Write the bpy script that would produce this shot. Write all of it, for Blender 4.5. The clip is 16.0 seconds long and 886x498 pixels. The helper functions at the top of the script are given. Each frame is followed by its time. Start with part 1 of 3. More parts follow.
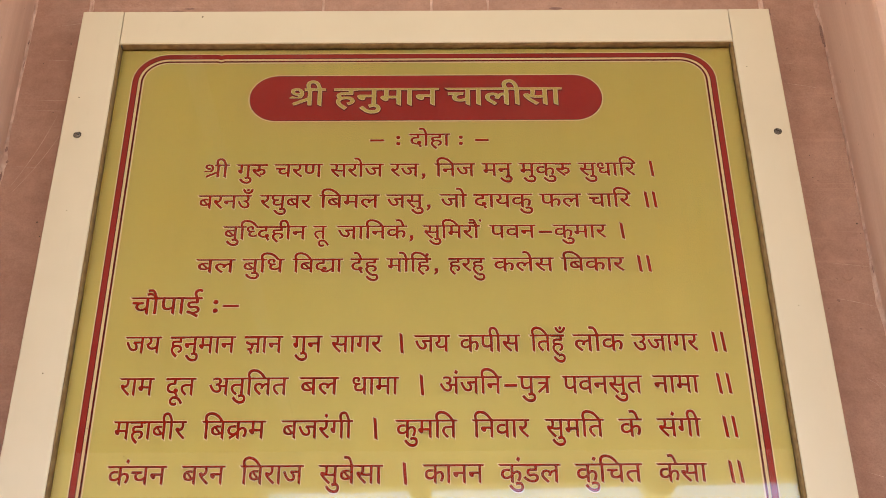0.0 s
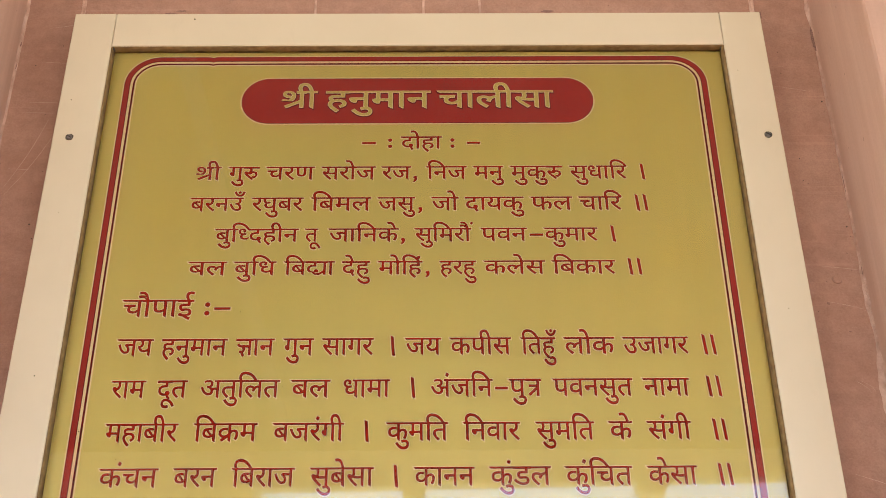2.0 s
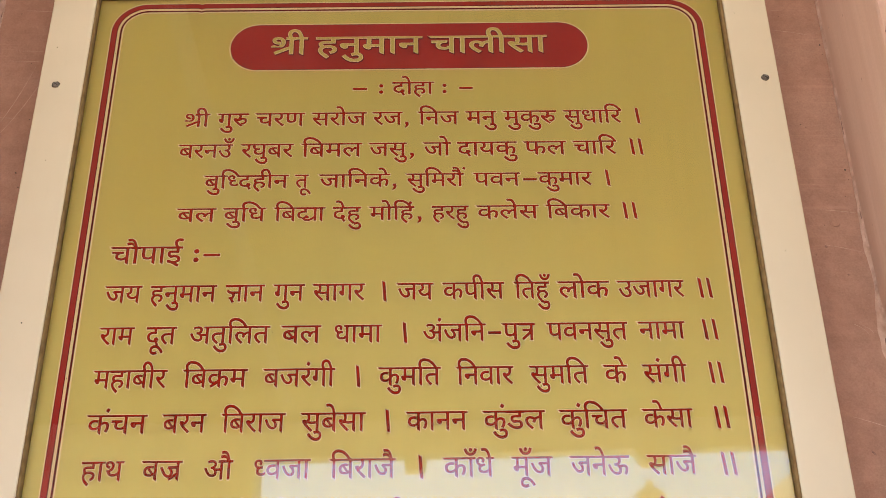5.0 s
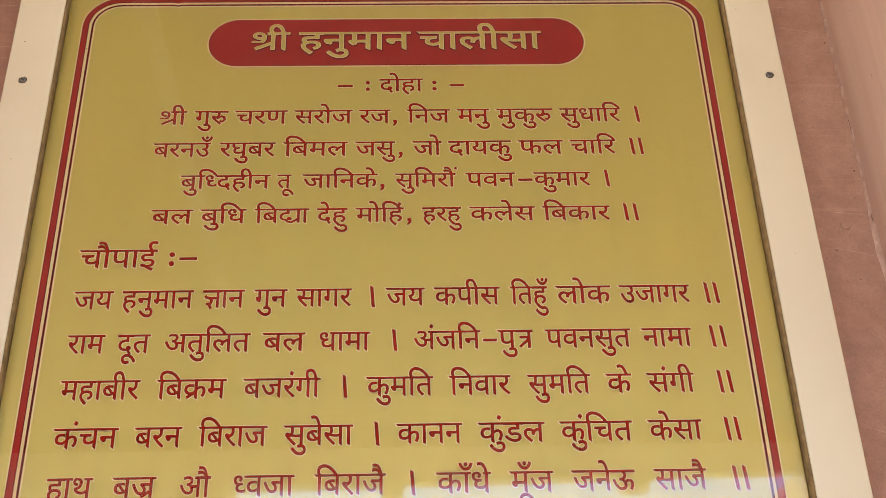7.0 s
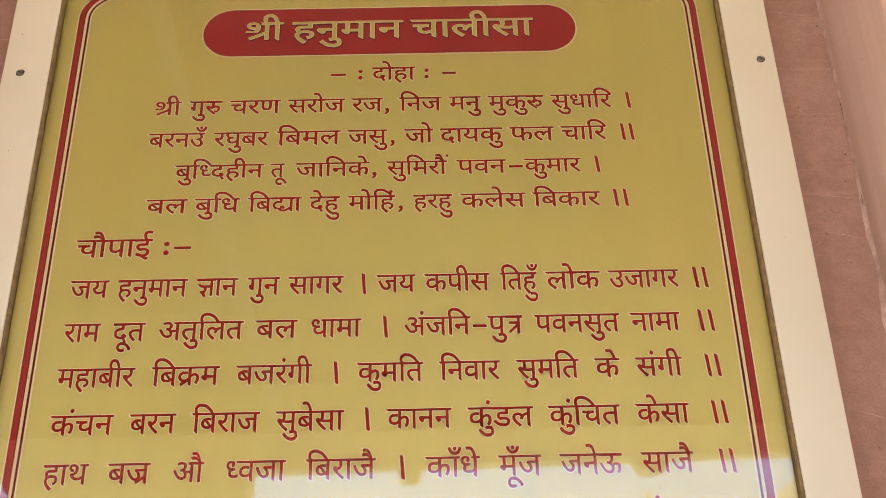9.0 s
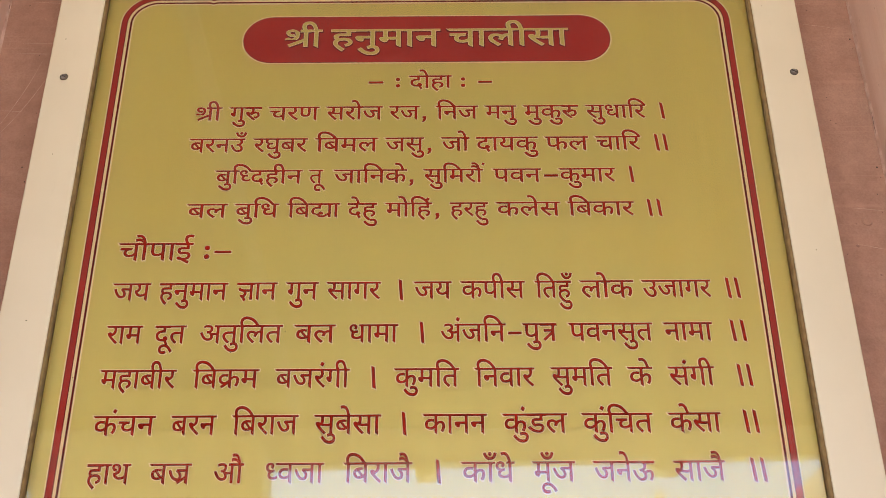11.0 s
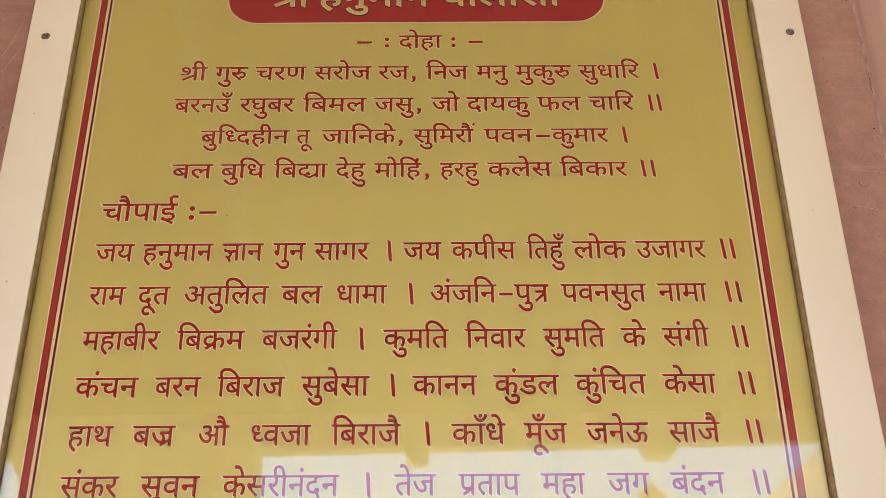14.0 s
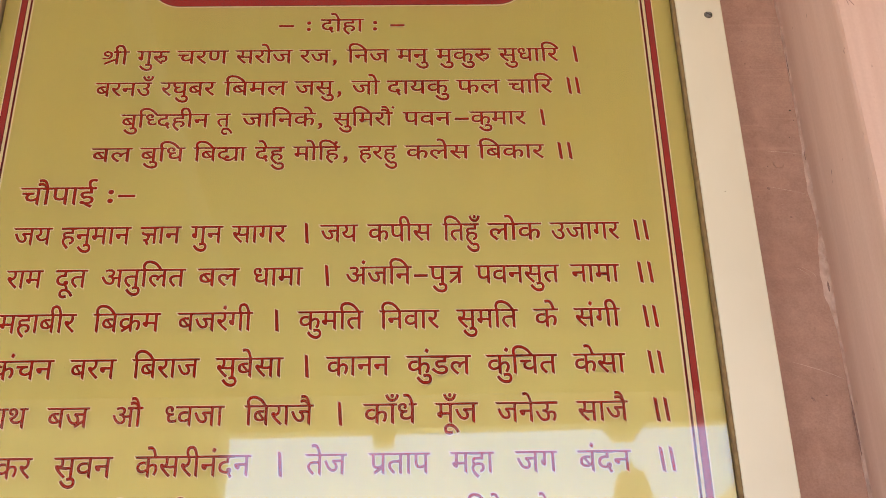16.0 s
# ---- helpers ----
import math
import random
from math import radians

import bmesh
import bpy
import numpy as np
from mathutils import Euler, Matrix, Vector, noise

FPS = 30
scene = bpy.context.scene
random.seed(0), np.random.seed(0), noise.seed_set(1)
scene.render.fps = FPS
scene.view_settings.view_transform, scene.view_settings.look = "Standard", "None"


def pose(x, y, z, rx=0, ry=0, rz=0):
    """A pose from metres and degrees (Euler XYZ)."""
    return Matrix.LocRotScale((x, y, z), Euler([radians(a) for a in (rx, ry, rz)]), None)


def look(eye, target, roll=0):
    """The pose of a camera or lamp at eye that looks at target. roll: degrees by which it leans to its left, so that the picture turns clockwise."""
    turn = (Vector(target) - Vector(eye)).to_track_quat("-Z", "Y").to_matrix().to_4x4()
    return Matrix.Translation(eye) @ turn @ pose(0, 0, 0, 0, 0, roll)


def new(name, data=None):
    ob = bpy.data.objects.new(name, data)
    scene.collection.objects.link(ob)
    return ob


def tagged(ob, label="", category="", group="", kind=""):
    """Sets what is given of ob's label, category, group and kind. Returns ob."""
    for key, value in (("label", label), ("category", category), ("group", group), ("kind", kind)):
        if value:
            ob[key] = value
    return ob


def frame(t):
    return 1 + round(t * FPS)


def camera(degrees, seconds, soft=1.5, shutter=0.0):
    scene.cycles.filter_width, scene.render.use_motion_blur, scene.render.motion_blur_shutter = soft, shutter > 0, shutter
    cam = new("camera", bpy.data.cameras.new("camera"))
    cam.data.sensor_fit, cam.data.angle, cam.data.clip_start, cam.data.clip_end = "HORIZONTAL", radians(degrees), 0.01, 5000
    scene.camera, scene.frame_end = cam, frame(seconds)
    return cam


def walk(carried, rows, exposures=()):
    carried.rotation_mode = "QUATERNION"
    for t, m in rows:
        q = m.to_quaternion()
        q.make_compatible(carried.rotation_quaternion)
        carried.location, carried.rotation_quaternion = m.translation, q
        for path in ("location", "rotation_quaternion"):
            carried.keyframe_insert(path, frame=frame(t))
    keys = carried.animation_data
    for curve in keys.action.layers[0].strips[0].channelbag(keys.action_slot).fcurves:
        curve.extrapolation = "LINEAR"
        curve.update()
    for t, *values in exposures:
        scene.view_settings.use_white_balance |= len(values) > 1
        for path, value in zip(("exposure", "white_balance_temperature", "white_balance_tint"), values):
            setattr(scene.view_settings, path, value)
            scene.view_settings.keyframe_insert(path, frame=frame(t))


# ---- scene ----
cam = camera(39.1, 16.0, soft=0.5)
PATH = [
    (0, (0.004, -0.019, 1.543), (0.01, 1.695, 2.573), -0.4),
    (0.5, (0.002, -0.021, 1.544), (0.002, 1.696, 2.569), -0.2),
    (1, (0.001, -0.022, 1.542), (-0.001, 1.694, 2.57), -0.2),
    (1.5, (-0.004, -0.026, 1.545), (0.004, 1.691, 2.571), -0.3),
    (2, (0.008, -0.026, 1.546), (0.023, 1.689, 2.573), -0.5),
    (2.5, (0.009, -0.03, 1.546), (0.036, 1.684, 2.577), -0.7),
    (3, (0.01, -0.027, 1.544), (0.039, 1.686, 2.576), -0.8),
    (3.5, (0.003, -0.02, 1.538), (0.036, 1.695, 2.567), -0.9),
    (3.8, (0.009, -0.016, 1.531), (0.038, 1.704, 2.551), -0.9),
    (4, (0.009, -0.001, 1.514), (0.036, 1.717, 2.539), -0.8),
    (4.5, (0.006, 0.005, 1.514), (0.036, 1.734, 2.519), -1.0),
    (5, (0.021, 0.016, 1.519), (0.032, 1.749, 2.518), -0.8),
    (5.2, (0.031, 0.017, 1.521), (0.042, 1.753, 2.515), -0.9),
    (7.3, (-0.003, 0.116, 1.536), (0.054, 1.821, 2.579), -1.6),
    (7.5, (0.014, 0.099, 1.533), (0.062, 1.808, 2.571), -1.4),
    (8, (0.02, 0.095, 1.524), (0.056, 1.813, 2.547), -1.3),
    (8.5, (0.02, 0.098, 1.534), (0.04, 1.819, 2.552), -1.2),
    (9, (0.039, 0.095, 1.531), (0.055, 1.817, 2.549), -1.4),
    (9.5, (0.051, 0.08, 1.529), (0.05, 1.802, 2.546), -1.4),
    (10, (0.044, 0.068, 1.526), (0.021, 1.794, 2.535), -1.0),
    (10.2, (0.035, 0.061, 1.537), (0.013, 1.788, 2.545), -0.8),
    (12.3, (0.001, 0.08, 1.522), (0.014, 1.801, 2.541), -0.3),
    (12.5, (0.0, 0.08, 1.523), (0.014, 1.804, 2.537), -0.4),
    (13, (0.001, 0.102, 1.517), (0.017, 1.832, 2.521), -0.3),
    (13.5, (0.007, 0.11, 1.518), (0.02, 1.842, 2.517), -0.4),
    (14, (0.013, 0.112, 1.514), (0.021, 1.844, 2.515), -0.5),
    (14.5, (0.023, 0.104, 1.514), (0.026, 1.839, 2.51), -0.6),
    (15, (0.032, 0.095, 1.52), (0.04, 1.833, 2.51), -0.6),
    (15.5, (0.048, 0.089, 1.521), (0.06, 1.827, 2.511), -0.7),
    (15.8, (0.066, 0.093, 1.509), (0.087, 1.833, 2.495), -0.9),
    (16, (0.092, 0.099, 1.505), (0.128, 1.844, 2.481), -1.2),
]
walk(cam, [(t, look(eye, target, roll)) for t, eye, target, roll in PATH], [(0.0, 2.08, 6500, 13), (16.0, 2.11, 6120, 13)])

# ---- world, sun, exposure ----
world = bpy.data.worlds.new("sky")
scene.world = world
world.use_nodes = True
wn = world.node_tree.nodes
wl = world.node_tree.links
sky = wn.new("ShaderNodeTexSky")
sky.sky_type = "NISHITA"
sky.sun_disc = False
SUN_EL, SUN_AZ = 60.0, 187.0         # degrees; a high sun over the court, the porch lies in shade
sky.sun_elevation = radians(SUN_EL)
sky.sun_rotation = radians(SUN_AZ)
sky.air_density, sky.dust_density = 1.2, 1.0
wl.new(sky.outputs[0], wn["Background"].inputs[0])
wn["Background"].inputs[1].default_value = 0.15
sun = new("sun", bpy.data.lights.new("sun", "SUN"))
sun.data.energy, sun.data.angle, sun.data.color = 4.0, radians(0.5), (1.0, 0.93, 0.82)
sd = Vector((math.sin(radians(SUN_AZ)) * math.cos(radians(SUN_EL)), math.cos(radians(SUN_AZ)) * math.cos(radians(SUN_EL)), math.sin(radians(SUN_EL))))
sun.matrix_world = look(sd * 60, (0, 0, 0))


# ---- materials ----
def mat(name, rough=0.6, metal=0.0, spec=0.5):
    m = bpy.data.materials.new(name)
    m.use_nodes = True
    b = m.node_tree.nodes["Principled BSDF"]
    b.inputs["Roughness"].default_value = rough
    b.inputs["Metallic"].default_value = metal
    b.inputs["Specular IOR Level"].default_value = spec
    return m, m.node_tree.nodes, m.node_tree.links, b


def coords(n, l, scale=(1, 1, 1)):
    """Object coordinates, scaled."""
    tc, mp = n.new("ShaderNodeTexCoord"), n.new("ShaderNodeMapping")
    mp.inputs["Scale"].default_value = scale
    l.new(tc.outputs["Object"], mp.inputs[0])
    return mp.outputs[0]


def noise_fac(n, l, vec, scale, detail=4, lo=0.35, hi=0.65, rough=0.55):
    t, r = n.new("ShaderNodeTexNoise"), n.new("ShaderNodeMapRange")
    t.inputs["Scale"].default_value, t.inputs["Detail"].default_value, t.inputs["Roughness"].default_value = scale, detail, rough
    l.new(vec, t.inputs["Vector"])
    l.new(t.outputs[0], r.inputs[0])
    r.inputs[1].default_value, r.inputs[2].default_value = lo, hi
    return r.outputs[0]


def mix(n, l, fac, a, b, blend="MIX"):
    x = n.new("ShaderNodeMix")
    x.data_type, x.blend_type = "RGBA", blend
    for s, v in ((x.inputs[0], fac), (x.inputs[6], a), (x.inputs[7], b)):
        if isinstance(v, (int, float)):
            s.default_value = v
        elif isinstance(v, tuple):
            s.default_value = (*v, 1)
        else:
            l.new(v, s)
    return x.outputs[2]


def bump(n, l, b, height, strength, dist):
    u = n.new("ShaderNodeBump")
    u.inputs["Strength"].default_value, u.inputs["Distance"].default_value = strength, dist
    l.new(height, u.inputs["Height"])
    l.new(u.outputs[0], b.inputs["Normal"])


def scaled(n, l, fac, k):
    x = n.new("ShaderNodeMath")
    x.operation = "MULTIPLY"
    l.new(fac, x.inputs[0])
    x.inputs[1].default_value = k
    return x.outputs[0]


def sandstone(name, c1, c2, stain, streak=(2, 2, 9), saw=0.25, rough=0.8, dirt=1.0, relief=0.45):
    """Smooth sawn sandstone: soft beds, fine grain, pale saw lines, dark pores."""
    m, n, l, b = mat(name, rough, 0, 0.35)
    v = coords(n, l)
    c = mix(n, l, noise_fac(n, l, coords(n, l, streak), 2.2, 5), c1, c2)
    c = mix(n, l, scaled(n, l, noise_fac(n, l, v, 3.0, 3, 0.45, 0.75), 0.55), c, stain)
    c = mix(n, l, scaled(n, l, noise_fac(n, l, v, 14, 6, 0.48, 0.72, 0.7), 0.35 * dirt), c, tuple(0.72 * x for x in c1))
    grain = noise_fac(n, l, v, 420, 2, 0.3, 0.7)
    c = mix(n, l, scaled(n, l, grain, 0.38), c, tuple(0.62 * x for x in c1))
    mott = noise_fac(n, l, v, 60, 4, 0.4, 0.7)
    c = mix(n, l, scaled(n, l, mott, 0.30 * dirt), c, tuple(min(1, 1.25 * x) for x in c2))
    lines = noise_fac(n, l, coords(n, l, (1.6, 1.6, 120)), 1.5, 4, 0.60, 0.66)
    broken = noise_fac(n, l, v, 5, 3, 0.45, 0.62)
    both = n.new("ShaderNodeMath")
    both.operation = "MULTIPLY"
    l.new(lines, both.inputs[0])
    l.new(broken, both.inputs[1])
    c = mix(n, l, scaled(n, l, both.outputs[0], saw), c, tuple(min(1, 1.6 * x + 0.03) for x in c2))
    vo, r = n.new("ShaderNodeTexVoronoi"), n.new("ShaderNodeMapRange")
    vo.inputs["Scale"].default_value = 30
    l.new(v, vo.inputs["Vector"])
    l.new(vo.outputs["Distance"], r.inputs[0])
    r.inputs[1].default_value, r.inputs[2].default_value, r.inputs[3].default_value, r.inputs[4].default_value = 0.018, 0.030, 1, 0
    c = mix(n, l, scaled(n, l, r.outputs[0], 0.6), c, (0.06, 0.03, 0.025))
    flecks = noise_fac(n, l, coords(n, l, (1, 1, 1.6)), 230, 3, 0.66, 0.72)
    c = mix(n, l, scaled(n, l, flecks, saw), c, tuple(min(1, 1.5 * x + 0.05) for x in c2))
    oi = n.new("ShaderNodeObjectInfo")
    c = mix(n, l, scaled(n, l, oi.outputs["Random"], 0.10), c, tuple(0.8 * x for x in c1))
    l.new(c, b.inputs["Base Color"])
    bump(n, l, b, noise_fac(n, l, v, 160, 5, 0.2, 0.8), relief, 0.002)
    return m


WALL_STONE = sandstone("red_sandstone", (0.375, 0.195, 0.131), (0.430, 0.240, 0.167), (0.325, 0.170, 0.122), saw=0.12)
FACE_STONE = sandstone("pale_pink_sandstone", (0.545, 0.345, 0.260), (0.585, 0.375, 0.285), (0.490, 0.300, 0.225), (3, 3, 3), 0.10, 0.7)
FLOOR_STONE = sandstone("floor_sandstone", (0.42, 0.28, 0.21), (0.50, 0.35, 0.27), (0.36, 0.24, 0.19), (4, 4, 4), 0.1, 0.55)

MORTAR, n, l, b = mat("cement_mortar", 0.9)
v = coords(n, l)
l.new(mix(n, l, noise_fac(n, l, v, 55, 5), (0.43, 0.255, 0.185), (0.60, 0.390, 0.300)), b.inputs["Base Color"])
bump(n, l, b, noise_fac(n, l, v, 220, 5, 0.2, 0.8), 0.6, 0.003)

CREAM, n, l, b = mat("cream_powder_coat", 0.42, 0, 0.5)
v = coords(n, l)
c = mix(n, l, noise_fac(n, l, v, 7, 4, 0.3, 0.7), (0.578, 0.476, 0.325), (0.615, 0.510, 0.352))
c = mix(n, l, scaled(n, l, noise_fac(n, l, coords(n, l, (12, 12, 4)), 6, 4, 0.62, 0.8), 0.15), c, (0.45, 0.37, 0.26))
l.new(c, b.inputs["Base Color"])
bump(n, l, b, noise_fac(n, l, v, 500, 3, 0.2, 0.8), 0.06, 0.0005)

# trowelled pink plaster of the pilasters: long upright streaks, faint grey cloudiness, few pin holes
JAMB, n, l, b = mat("pink_lime_plaster", 0.62, 0, 0.35)
v = coords(n, l)
c = mix(n, l, noise_fac(n, l, coords(n, l, (18, 18, 0.5)), 1.6, 3, 0.3, 0.7), (0.462, 0.272, 0.192), (0.560, 0.345, 0.250))
c = mix(n, l, scaled(n, l, noise_fac(n, l, coords(n, l, (60, 60, 1.4)), 1.3, 3, 0.5, 0.75), 0.35), c, (0.43, 0.262, 0.190))
c = mix(n, l, scaled(n, l, noise_fac(n, l, coords(n, l, (5, 5, 1.5)), 2.4, 3, 0.45, 0.7), 0.35), c, (0.46, 0.295, 0.222))
c = mix(n, l, scaled(n, l, noise_fac(n, l, v, 260, 3, 0.35, 0.7), 0.16), c, (0.39, 0.225, 0.160))
c = mix(n, l, scaled(n, l, noise_fac(n, l, coords(n, l, (1, 1, 0.5)), 95, 2, 0.73, 0.77), 0.7), c, (0.16, 0.085, 0.065))
l.new(c, b.inputs["Base Color"])
bump(n, l, b, noise_fac(n, l, coords(n, l, (3, 3, 0.6)), 40, 4, 0.2, 0.8), 0.25, 0.0015)

GAP, n, l, b = mat("dark_joint", 0.9)
b.inputs["Base Color"].default_value = (0.05, 0.035, 0.025, 1)
GASKET, n, l, b = mat("brown_rubber_gasket", 0.7, 0, 0.12)
l.new(mix(n, l, noise_fac(n, l, coords(n, l, (1, 1, 1)), 90, 4), (0.150, 0.088, 0.034), (0.225, 0.140, 0.055)), b.inputs["Base Color"])
SCREW, n, l, b = mat("dull_steel", 0.45, 0.85)
l.new(mix(n, l, noise_fac(n, l, coords(n, l), 900, 3), (0.16, 0.13, 0.11), (0.34, 0.29, 0.25)), b.inputs["Base Color"])

# printed sheet: olive gold with faint vertical brushing and a few cloudy patches
GOLD, n, l, b = mat("gold_print", 0.42, 0.30, 0.45)
c = mix(n, l, noise_fac(n, l, coords(n, l, (22, 1, 0.8)), 3, 3, 0.3, 0.7), (0.700, 0.500, 0.126), (0.752, 0.545, 0.145))
c = mix(n, l, scaled(n, l, noise_fac(n, l, coords(n, l), 2.5, 3, 0.35, 0.7), 0.5), c, (0.712, 0.548, 0.158))
c = mix(n, l, scaled(n, l, noise_fac(n, l, coords(n, l, (1, 1, 1)), 700, 2, 0.3, 0.7), 0.10), c, (0.52, 0.372, 0.085))
l.new(c, b.inputs["Base Color"])
RED, n, l, b = mat("red_ink", 0.6, 0, 0.04)
c = mix(n, l, noise_fac(n, l, coords(n, l), 24, 4, 0.3, 0.7), (0.405, 0.028, 0.024), (0.445, 0.037, 0.030))
c = mix(n, l, scaled(n, l, noise_fac(n, l, coords(n, l), 900, 2, 0.35, 0.7), 0.25), c, (0.36, 0.028, 0.020))
l.new(c, b.inputs["Base Color"])
INK, n, l, b = mat("deep_red_ink", 0.6, 0, 0.04)
l.new(mix(n, l, noise_fac(n, l, coords(n, l), 60, 4), (0.410, 0.014, 0.004), (0.465, 0.022, 0.008)), b.inputs["Base Color"])
# edge darkening from camera sharpening, put into the colour of the strokes
DEEP, n, l, b = mat("dark_sharpened_stroke", 0.6, 0, 0.04)
l.new(mix(n, l, noise_fac(n, l, coords(n, l), 60, 4), (0.135, 0.002, 0.002), (0.165, 0.004, 0.002)), b.inputs["Base Color"])
# the thin border line's own ink, also used for drawn-in sharpening edges
DARKRED, n, l, b = mat("dark_red_ink_and_sharpening", 0.6, 0, 0.04)
l.new(mix(n, l, noise_fac(n, l, coords(n, l), 40, 4), (0.15, 0.009, 0.009), (0.18, 0.012, 0.011)), b.inputs["Base Color"])
# bright halo of camera sharpening, put into the colour of added rims
PALE, n, l, b = mat("pale_sharpening_halo", 0.6, 0, 0.04)
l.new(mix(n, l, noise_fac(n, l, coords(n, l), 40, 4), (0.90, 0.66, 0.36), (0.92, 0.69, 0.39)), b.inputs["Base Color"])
CHIP, n, l, b = mat("dark_chipped_stone", 0.9)
l.new(mix(n, l, noise_fac(n, l, coords(n, l), 300, 4), (0.17, 0.085, 0.063), (0.31, 0.165, 0.122)), b.inputs["Base Color"])
# for dirt specks, small holes and the painted shade round the screws
SPECK, n, l, b = mat("dark_dirt_and_hole_shade", 0.9)
b.inputs["Base Color"].default_value = (0.05, 0.035, 0.02, 1)

GLASS = bpy.data.materials.new("clear_glass")
GLASS.use_nodes = True
n, l = GLASS.node_tree.nodes, GLASS.node_tree.links
n.remove(n["Principled BSDF"])
fr, tr, gl, mx, k = n.new("ShaderNodeFresnel"), n.new("ShaderNodeBsdfTransparent"), n.new("ShaderNodeBsdfGlossy"), n.new("ShaderNodeMixShader"), n.new("ShaderNodeMath")
fr.inputs[0].default_value = 1.52
tr.inputs[0].default_value = (0.975, 0.985, 0.975, 1)
gl.inputs["Roughness"].default_value = 0.02
gl.inputs["Color"].default_value = (0.86, 0.96, 0.99, 1)
k.operation = "MULTIPLY"
k.inputs[1].default_value = 1.85
l.new(fr.outputs[0], k.inputs[0])
l.new(k.outputs[0], mx.inputs[0])
l.new(tr.outputs[0], mx.inputs[1])
l.new(gl.outputs[0], mx.inputs[2])
wave = n.new("ShaderNodeBump")
wave.inputs["Strength"].default_value, wave.inputs["Distance"].default_value = 0.03, 0.0002
l.new(noise_fac(n, l, coords(n, l), 11, 2, 0.2, 0.8), wave.inputs["Height"])
l.new(wave.outputs[0], gl.inputs["Normal"])
l.new(mx.outputs[0], n["Material Output"].inputs[0])
CLEAR = bpy.data.materials.new("clear_glass_edge")
CLEAR.use_nodes = True
n, l = CLEAR.node_tree.nodes, CLEAR.node_tree.links
n.remove(n["Principled BSDF"])
tr = n.new("ShaderNodeBsdfTransparent")
l.new(tr.outputs[0], n["Material Output"].inputs[0])

CEILING, n, l, b = mat("ceiling_plaster", 0.85)
l.new(mix(n, l, noise_fac(n, l, coords(n, l), 3, 5), (0.050, 0.070, 0.060), (0.070, 0.095, 0.082)), b.inputs["Base Color"])
BATTEN, n, l, b = mat("faded_green_paint", 0.7)
l.new(mix(n, l, noise_fac(n, l, coords(n, l), 9, 5), (0.17, 0.22, 0.18), (0.23, 0.28, 0.235)), b.inputs["Base Color"])
LIME, n, l, b = mat("pale_lime_plaster", 0.8)
l.new(mix(n, l, noise_fac(n, l, coords(n, l), 4, 5), (0.58, 0.66, 0.58), (0.67, 0.75, 0.66)), b.inputs["Base Color"])
GROUND, n, l, b = mat("courtyard_stone", 0.8)
c = mix(n, l, noise_fac(n, l, coords(n, l), 0.6, 6), (0.38, 0.34, 0.27), (0.48, 0.43, 0.35))
l.new(mix(n, l, scaled(n, l, noise_fac(n, l, coords(n, l), 25, 4), 0.3), c, (0.28, 0.21, 0.16)), b.inputs["Base Color"])


# ---- building helpers ----
def part(name, bm, material, parent=None, label="", m=None):
    me = bpy.data.meshes.new(name)
    bm.normal_update()
    bm.to_mesh(me)
    bm.free()
    for x in (material if isinstance(material, (list, tuple)) else [material]):
        me.materials.append(x)
    ob = new(name, me)
    if parent is not None:
        ob.parent = parent
    if m is not None:
        ob.matrix_basis = m
    if label:
        tagged(ob, label)
    return ob


def box(x0, x1, y0, y1, z0, z1, bevel=0.0, seg=2, bm=None):
    own = bmesh.new()
    bmesh.ops.create_cube(own, size=1)
    for w in own.verts:
        w.co = Vector((x0 + (w.co.x + 0.5) * (x1 - x0), y0 + (w.co.y + 0.5) * (y1 - y0), z0 + (w.co.z + 0.5) * (z1 - z0)))
    if bevel:
        bmesh.ops.bevel(own, geom=own.edges[:], offset=bevel, segments=seg, affect="EDGES", profile=0.6)
    if bm is None:
        return own
    return join(bm, own)


def join(bm, other, free=True):
    """Adds the faces of other to bm."""
    m = {w: bm.verts.new(w.co) for w in other.verts}
    for f in other.faces:
        try:
            g = bm.faces.new([m[w] for w in f.verts])
            g.material_index = f.material_index
        except ValueError:
            pass
    if free:
        other.free()
    return bm


def extrude_plan(points, z0, z1):
    """A prism over a plan outline (counter-clockwise)."""
    bm = bmesh.new()
    lo, hi = [bm.verts.new((x, y, z0)) for x, y in points], [bm.verts.new((x, y, z1)) for x, y in points]
    k = len(points)
    for i in range(k):
        bm.faces.new((lo[i], lo[(i + 1) % k], hi[(i + 1) % k], hi[i]))
    bm.faces.new(lo[::-1])
    bm.faces.new(hi)
    return bm


def empty(name, loc=(0, 0, 0)):
    e = new(name)
    e.location = loc
    return e


# ---- the printed writing ----
FONT_TOP = 0.622        # height of the head line over the base line in the built-in font
TWO_WIDE = 1.5394       # width of the two letters that measure an advance
_glyphs, _wide = {}, {}


def raw_glyph(ch, fat):
    cu = bpy.data.curves.new("letters", "FONT")
    cu.body, cu.size, cu.offset, cu.resolution_u = ch, 1.0, fat, 3
    ob = bpy.data.objects.new("letters", cu)
    scene.collection.objects.link(ob)
    me = bpy.data.meshes.new_from_object(ob.evaluated_get(bpy.context.evaluated_depsgraph_get()))
    vs, faces = [w.co.copy() for w in me.vertices], [tuple(p.vertices) for p in me.polygons]
    area = sum(p.area for p in me.polygons)
    bpy.data.objects.remove(ob)
    bpy.data.curves.remove(cu)
    bpy.data.meshes.remove(me)
    return vs, faces, area


